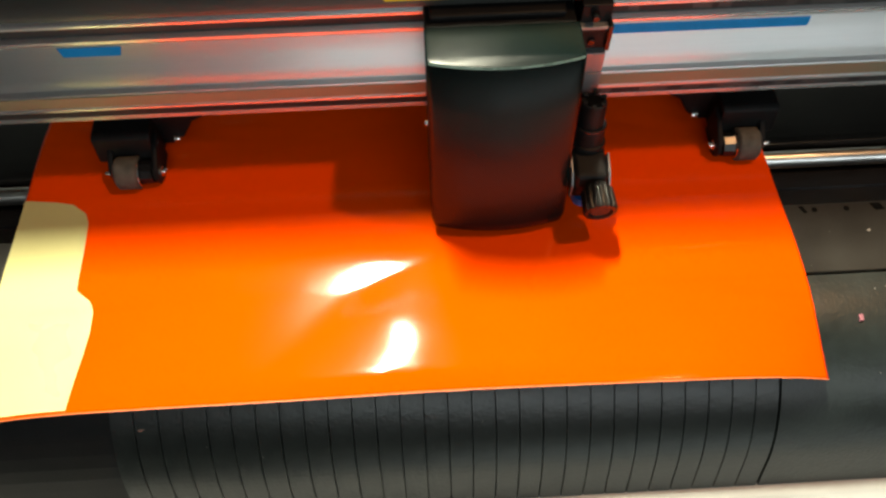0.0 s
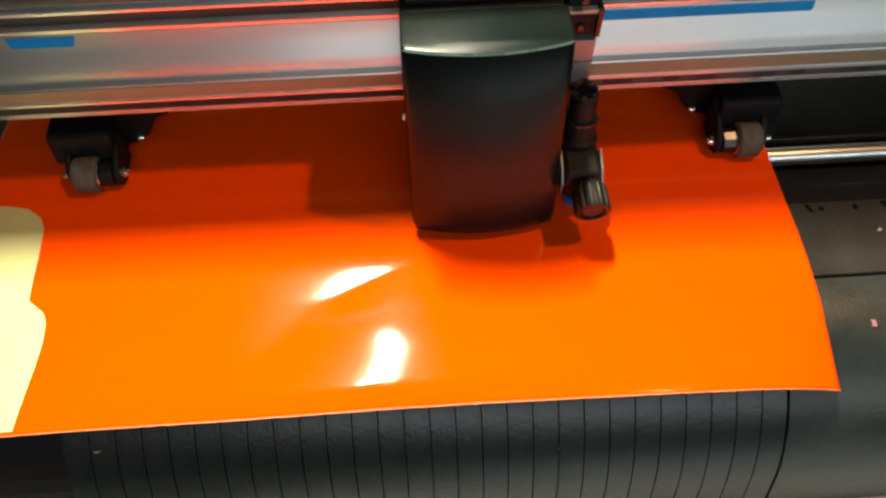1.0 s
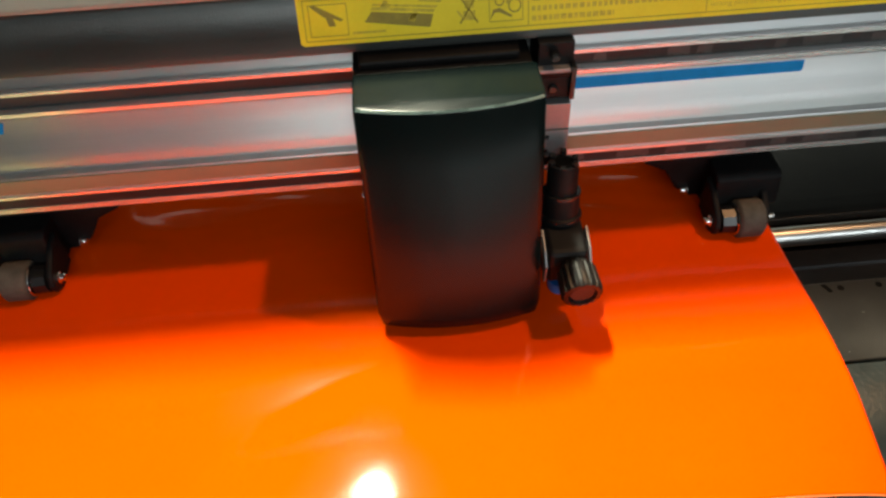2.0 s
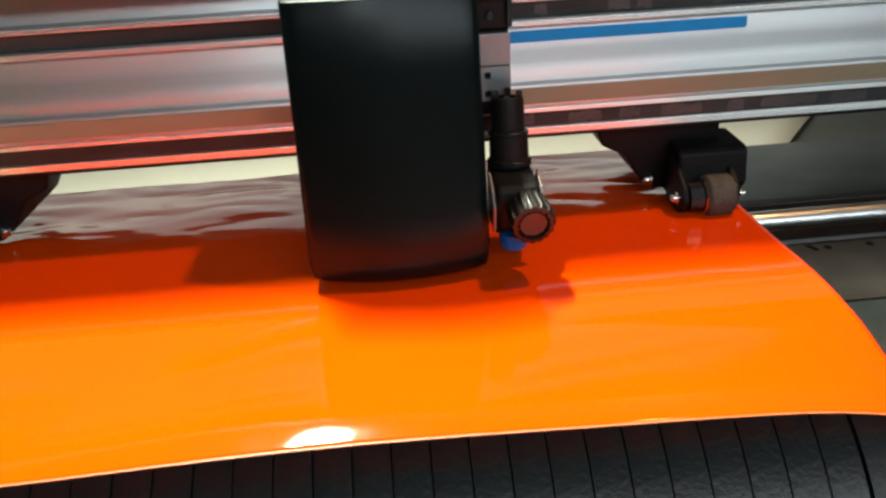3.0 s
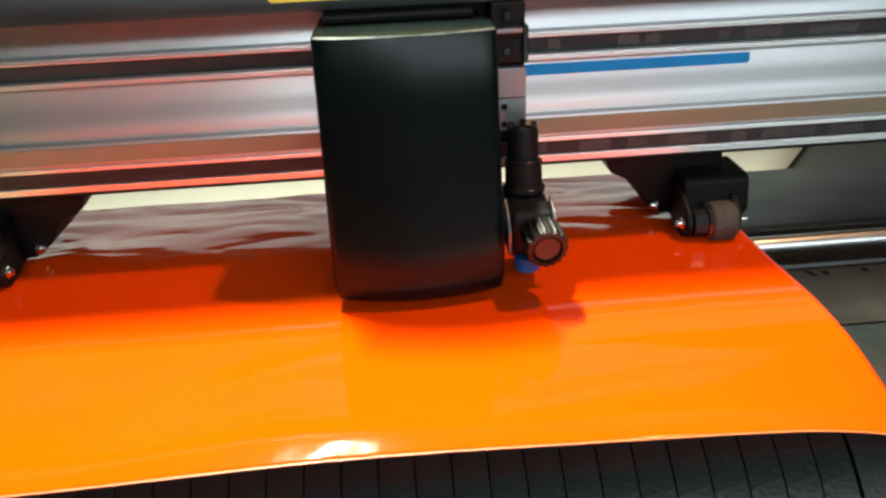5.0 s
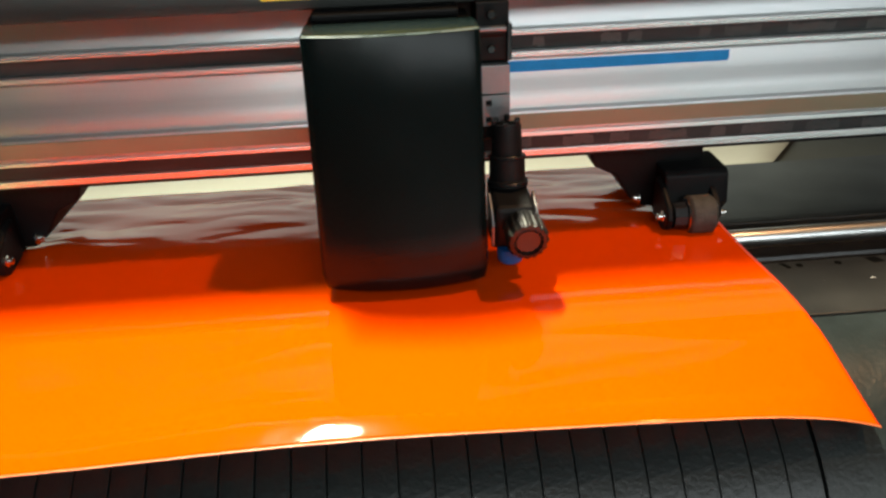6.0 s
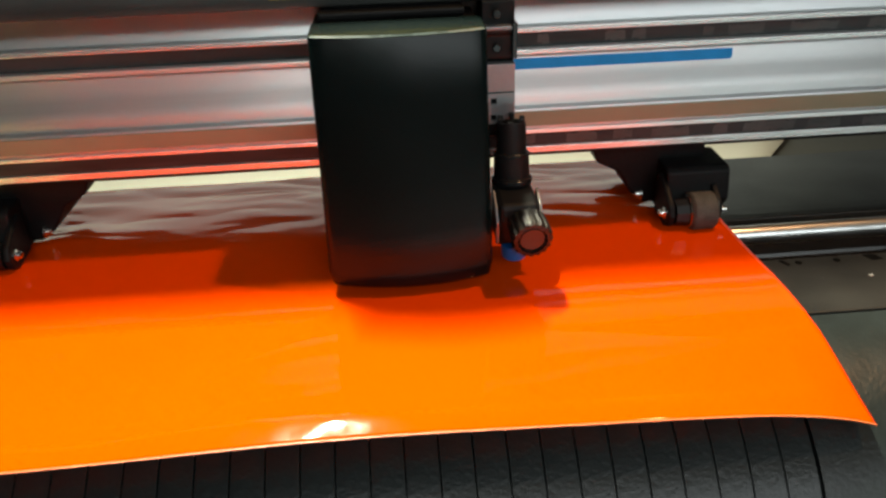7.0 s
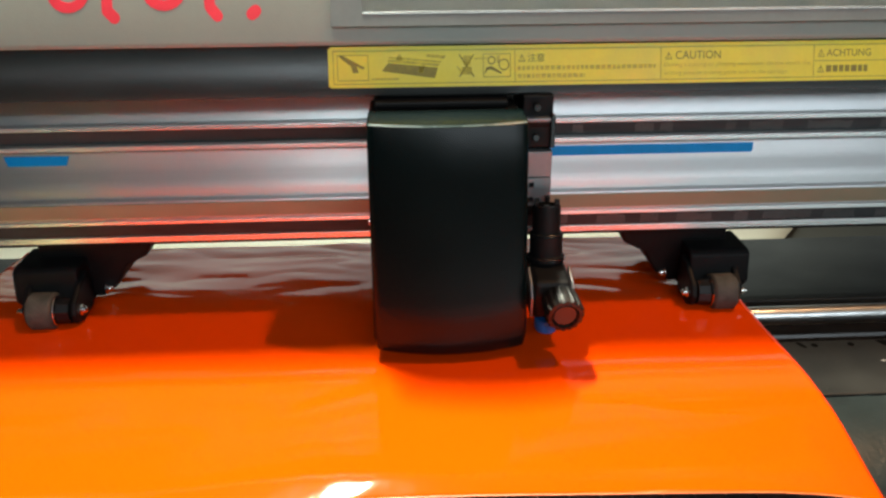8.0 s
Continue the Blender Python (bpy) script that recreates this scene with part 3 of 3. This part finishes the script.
for h, r in ((0.150, 0.0865), (0.272, 0.0965)):
    part("collar_ring", lathe([(h - 0.010, r - 0.006), (h - 0.005, r), (h + 0.005, r), (h + 0.010, r - 0.006)], (HX, -0.34, 0.705), (0, -0.16, -1), 32), BLACK_GLOSS, car, "glossy black ring", smooth=True)
# near-black disc caps the recess, painting the shade inside the tube
part("bore", lathe([(0.0, 0.046), (0.03, 0.046)], (HX, -0.338, 0.7085), (0, -0.16, -1), 24), PIT, car, smooth=True)
part("clamp_body", prism([(-0.30, 0.42), (-0.46, 0.42), (-0.60, 0.40), (-0.62, 0.33), (-0.60, 0.21), (-0.50, 0.15), (-0.30, 0.15)], "x", HX - 0.088, HX + 0.092, 0.02), BLACK_MATT, car)
for x in (HX - 0.104, HX + 0.100):
    part("clip", prism([(-0.46, 0.42), (-0.56, 0.38), (-0.61, 0.32), (-0.60, 0.21), (-0.57, 0.21), (-0.56, 0.30), (-0.44, 0.36)], "x", x, x + 0.012, 0.003), PLATE, car, "bare metal clip strip")
knob = part("clamp_knob", lathe([(0, 0.06), (0.03, 0.070), (0.035, 0.084), (0.15, 0.088), (0.165, 0.080), (0.167, 0.064), (0.150, 0.056)], (HX + 0.025, -0.62, 0.335), (0.03, -1, -0.12), 96, 16, 0.06), BLACK_KNOB, car, "ridged black clamp knob", smooth=True)
part("knob_face", lathe([(0, 0.054), (0.004, 0.052), (0.001, 0.02)], (HX + 0.03, -0.772, 0.317), (0.03, -1, -0.12), 32), KNOB_FACE, knob, "worn brown knob face", smooth=True)
part("blade_tip", lathe([(0, 0.035), (0.01, 0.052), (0.025, 0.060), (0.08, 0.060)], (HX - 0.012, -0.55, 0.10), (0, 0, 1), 32), BLUE_TIP, car, "blue plastic blade holder tip", smooth=True)
part("cover_screw", rod((-0.40, 0.66), 0.016, -0.318, -0.30, "x", 12, 0.004), CHROME, car, smooth=True)
car.location.x = -0.04 * U

# ---- pinch rollers ----
def pinch_roller(sign):
    """The assembly on the right, or its mirror image."""
    cx = -0.274

    def M(bm):
        if sign < 0:
            for v in bm.verts:
                v.co.x = 2 * cx - v.co.x
        return bm

    th = thing("pinch_roller", "black pinch roller with grey rubber wheel under the rail", "pinch roller", "pinch rollers")
    part("arm", M(prism([(1.02, 0.424), (1.66, 0.424), (1.66, 0.30), (1.52, 0.10), (1.44, 0.045), (1.35, 0.05), (1.27, 0.11), (1.19, 0.24), (1.07, 0.30)], "y", 0.05, 0.62, 0.012)), BLACK_MATT, th)
    part("housing", M(prism([(0.17, 0.31), (-0.075, 0.305), (-0.105, 0.285), (-0.135, 0.13), (-0.06, 0.035), (0.17, 0.035)], "x", 1.405, 1.745, 0.012)), BLACK_MATT, th)
    part("cheek", M(prism([(-0.03, 0.26), (-0.13, 0.235), (-0.245, 0.165), (-0.272, 0.107), (-0.25, 0.05), (-0.19, 0.024), (-0.03, 0.05)], "x", 1.378, 1.412, 0.012)), BLACK_MATT, th)
    part("cheek", M(prism([(-0.03, 0.24), (-0.13, 0.215), (-0.215, 0.155), (-0.235, 0.107), (-0.215, 0.06), (-0.18, 0.034), (-0.03, 0.05)], "x", 1.640, 1.675, 0.010)), BLACK_MATT, th)
    part("wheel", M(lathe([(0, 0.070), (0.002, 0.090), (0.012, 0.100), (0.122, 0.100), (0.132, 0.090), (0.134, 0.060)], (1.497, -0.205, 0.107), (1, 0, 0), 40)), RUBBER, th, "grey rubber wheel", smooth=True)
    part("hub", M(lathe([(0, 0.05), (0.004, 0.070), (0.068, 0.074), (0.072, 0.06)], (1.414, -0.205, 0.107), (1, 0, 0), 10)), BLACK_GLOSS, th)
    part("washer", M(lathe([(0, 0.05), (0.001, 0.082), (0.005, 0.085), (0.009, 0.082)], (1.487, -0.205, 0.107), (1, 0, 0), 32)), CHROME, th, "bright metal washer", smooth=True)
    part("washer", M(lathe([(0, 0.05), (0.001, 0.080), (0.004, 0.083), (0.007, 0.080)], (1.631, -0.205, 0.107), (1, 0, 0), 32)), CHROME, th, "bright metal washer", smooth=True)
    for (y, z), base, d, rr in (((-0.205, 0.107), 1.378, -1, 0.030), ((-0.205, 0.107), 1.675, 1, 0.020), ((0.043, 0.105), 1.325, -1, 0.034)):
        part("screw", M(lathe([(0, rr), (0.009, rr), (0.013, rr * 0.70), (0.030, rr * 0.64), (0.035, rr * 0.4)], (base, y, z), (d, 0, 0), 16)), CHROME, th, "bright metal screw", smooth=True)
    return th


pinch_roller(1)
pinch_roller(-1)

# ---- vinyl sheet ----
SX0, SX1, SY0, SY1 = -2.735, 1.705, -1.64, 0.92


def platen_z(y):
    if y > -0.08:
        return 0.018 - 0.1 * min(y + 0.08, 0.98)
    return 0.018 if y > CY else CZ + math.sqrt(max(0.0, RAD * RAD - (CY - y) ** 2))


def sheet_z(x, y):
    """Lies on the bed; springs off the curved front except along its sides; ripples behind the rollers."""
    low = platen_z(y) + 0.010 + 0.016 * math.exp(-((y + 0.85) / 0.28) ** 2)
    high = 0.040 + 0.005 * noise.noise((0.8 * x, 0.8 * y, 3.1)) - 0.004 * (x + 0.7) ** 2
    u, g = (x + 0.85) * 0.687 - (y + 1.09) * 0.726, (x + 0.85) * 0.726 + (y + 1.09) * 0.687
    rise = 0.043 * u + 0.055 * 0.05 * math.log(math.cosh(u / 0.05)) - 0.06 * max(0.0, u - 0.1) ** 2
    high += 0.06 * math.tanh(rise / 0.06) * math.exp(-(g / 0.6) ** 2)
    if y < -1.50:
        q = -1.50 - y
        c = 0.4 + 0.6 * math.exp(-((x + 0.35) / 0.75) ** 2)
        high -= c * (1.4 * min(q, 0.06) ** 2 + (0.17 * (q - 0.06) + 0.5 * (q - 0.06) ** 2 if q > 0.06 else 0.0))
    droop = 1 - 0.5 * min(1.0, max(0.0, (-1.3 - y) / 0.35))
    side = min(1.0, max(0.0, 1 - droop * abs((x + 0.515) / 2.225) ** 9))
    s = min(1.0, max(0.0, (-0.55 - y) / 0.35))
    s = s * s * (3 - 2 * s)
    z = low + max(0.0, high - low) * side * s
    z += s * side * 0.0010 * noise.noise((4.0 * x, 5.0 * y, 9.0))
    k = math.exp(-((x + 0.35) / 0.45) ** 2 - ((y + 1.60) / 0.09) ** 2)
    z += s * k * (0.0016 * noise.noise((12.0 * u, 4.0 * g, 2.0)) + 0.0006 * noise.noise((34.0 * x, 9.0 * y, 5.0)))
    if y > -0.12:
        b = min(1.0, (y + 0.12) / 0.2)
        b = b * b * (3 - 2 * b)
        z += b * (0.006 + 0.015 * noise.noise((0.9 * x, 2.6 * y, 0.4)) + 0.014 * abs(noise.noise((2.2 * x + 2.0 * y, 6.0 * y, 7.7)))
                  + 0.0016 * noise.noise((6.0 * x, 14.0 * y, 2.7)))
    return z


def sheet_bm(xs, ys, lift, inside=None):
    bm = bmesh.new()
    grid = [[bm.verts.new((x, y, sheet_z(x, y) + lift)) for x in xs] for y in ys]
    for j in range(len(ys) - 1):
        for i in range(len(xs) - 1):
            cx, cy = (xs[i] + xs[i + 1]) / 2, (ys[j] + ys[j + 1]) / 2
            if inside is None or inside(cx, cy):
                bm.faces.new((grid[j][i], grid[j][i + 1], grid[j + 1][i + 1], grid[j + 1][i]))
    return bm


sheet = thing("vinyl_sheet", "glossy orange self-adhesive vinyl sheet draped over the bed", "vinyl sheet")
NX, NY = 220, 146
xs = [SX0 + (SX1 - SX0) * i / NX for i in range(NX + 1)]
ys = [SY0 + (SY1 - SY0) * i / NY for i in range(NY + 1)]
bm = sheet_bm(xs, ys, 0.0)
back = [v for v in bm.verts if abs(v.co.y - SY1) < 1e-4]
back.sort(key=lambda v: v.co.x)
for dy, dz in ((0.03, -0.012), (0.03, -0.03), (0.025, -0.06), (0.02, -0.3), (0.0, -0.6)):
    nxt = [bm.verts.new(v.co + Vector((0, dy, dz))) for v in back]
    for i in range(len(back) - 1):
        bm.faces.new((back[i], back[i + 1], nxt[i + 1], nxt[i]))
    back = nxt
film = part("film", bm, VINYL, sheet, smooth=True)
so = film.modifiers.new("thickness", "SOLIDIFY")
so.thickness, so.offset = 0.0004, -1


bm = bmesh.new()
lo = [bm.verts.new((x, SY0 - 0.002, sheet_z(x, SY0) - 0.003)) for x in xs]
mid = [bm.verts.new((x, SY0 - 0.002, sheet_z(x, SY0) + 0.001)) for x in xs]
hi = [bm.verts.new((x, SY0 + 0.004, sheet_z(x, SY0 + 0.004) + 0.001)) for x in xs]
for ra, rb in ((lo, mid), (mid, hi)):
    for i in range(NX):
        bm.faces.new((ra[i], ra[i + 1], rb[i + 1], rb[i]))
part("cut_edge", bm, EDGE, sheet, "pale cut front edge of the vinyl", smooth=True)


def liner_edge(y):
    """The right-hand border of the bare liner, as x at y."""
    keys = [(-0.32, -2.735), (-0.33, -2.60), (-0.36, -2.45), (-0.43, -2.36), (-0.50, -2.33), (-0.70, -2.315), (-0.90, -2.31), (-0.95, -2.305),
            (-0.98, -2.27), (-1.02, -2.22), (-1.07, -2.20), (-1.18, -2.195), (-1.30, -2.205), (-1.45, -2.225), (-1.63, -2.25)]
    for (y0, x0), (y1, x1) in zip(keys, keys[1:]):
        if y1 <= y <= y0:
            return x0 + (x1 - x0) * (y0 - y) / (y0 - y1)
    return keys[-1][1]


bm = bmesh.new()
rows = []
for j in range(61):
    y = -0.3205 - (1.62 - 0.3205) * j / 60
    xe = liner_edge(y)
    rows.append([bm.verts.new((SX0 + (xe - SX0) * i / 12, y, sheet_z(SX0 + (xe - SX0) * i / 12, y) + 0.003)) for i in range(13)])
for a, b in zip(rows, rows[1:]):
    for i in range(12):
        bm.faces.new((a[i], a[i + 1], b[i + 1], b[i]))
part("bare_liner", bm, LINER, sheet, "pale yellow bare liner patch", smooth=True)

# ---- table and paper behind the bed ----
table = thing("work_table", "dark olive work table behind the plotter", "table")
part("tabletop", box(-9, 9, 1.5, 11, -1.15, -0.80, 0.03), STONE, table)
for x in (-8.5, 8.5):
    for y in (2.0, 10.5):
        part("leg", box(x - 0.2, x + 0.2, y - 0.2, y + 0.2, -9.0, -1.15, 0.02), STONE, table)
paper = thing("paper_sheet", "white paper sheet lying on the table behind the plotter", "paper")
bm = bmesh.new()
rows = []
for j in range(25):
    y = 1.55 + 8.4 * j / 24
    xr = 2.65 + 0.84 * (y - 1.55) if y < 5 else 5.55
    rows.append([bm.verts.new((-8.5 + (xr + 8.5) * i / 40, y, -0.785 + 0.05 * max(0.0, noise.noise((0.35 * (-8.5 + (xr + 8.5) * i / 40), 0.5 * y, 1.0)))
                               + (0.16 * math.exp(-((y - 1.55) / 0.5) ** 2)))) for i in range(41)])
for a, b in zip(rows, rows[1:]):
    for i in range(40):
        bm.faces.new((a[i], a[i + 1], b[i + 1], b[i]))
pap = part("sheet", bm, PAPER, paper, smooth=True)
so = pap.modifiers.new("thickness", "SOLIDIFY")
so.thickness, so.offset = 0.0006, -1

# ---- room ----
def wall(name, x0, x1, y0, y1, z0, z1, m, label=""):
    bm = box(x0, x1, y0, y1, z0, z1)
    return tagged(part(name, bm, m), label, "wall", kind="structure")


R = (-20, 20, -20, 11.5, -9.0, 15.5)
tagged(part("floor", box(R[0] - 2, R[1] + 2, R[2] - 2, R[3] + 2, R[4] - 1, R[4]), FLOOR), "grey tiled workshop floor", "floor", kind="structure")
tagged(part("ceiling", box(R[0] - 2, R[1] + 2, R[2] - 2, R[3] + 2, R[5], R[5] + 1), CEIL), "white painted ceiling", "ceiling", kind="structure")
wall("wall_west", R[0] - 2, R[0], R[2], R[3], R[4], R[5], WALL, "pale painted plain wall")
wall("wall_east", R[1], R[1] + 2, R[2], R[3], R[4], R[5], WALL, "pale painted plain wall")
BX, BZ0, BZ1 = 9.2, 0.4, 8.0
bm = join(box(R[0] - 2, -BX, R[3], R[3] + 2, R[4], R[5]), box(BX, R[1] + 2, R[3], R[3] + 2, R[4], R[5]),
          box(-BX, BX, R[3], R[3] + 2, R[4], BZ0), box(-BX, BX, R[3], R[3] + 2, BZ1, R[5]))
tagged(part("wall_north", bm, WHITE_WALL), "pale painted wall with an added wide window opening", "wall", kind="structure")


def pierced_wall(x0, x1, y0, y1, z0, z1, holes):
    """A wall of upright strips, each left open where a hole (x0, x1, z0, z1) crosses it."""
    xs = sorted({x0, x1, *[h[0] for h in holes], *[h[1] for h in holes]})
    strips = []
    for a, b in zip(xs, xs[1:]):
        z = z0
        for h in sorted((h for h in holes if h[0] <= a and b <= h[1]), key=lambda h: h[2]):
            strips.append(box(a, b, y0, y1, z, h[2]))
            z = h[3]
        strips.append(box(a, b, y0, y1, z, z1))
    return join(*strips)


bm = pierced_wall(R[0] - 2, R[1] + 2, R[2] - 2, R[2], R[4], R[5], [(10 * x0 - 0.1, 10 * x1 + 0.1, 10 * z0 - 0.1, 10 * z1 + 0.1) for x0, x1, z0, z1 in SOUTH_HOLES])
tagged(part("wall_south", bm, WALL), "painted wall with unseen high windows and an added low opening", "wall", kind="structure")
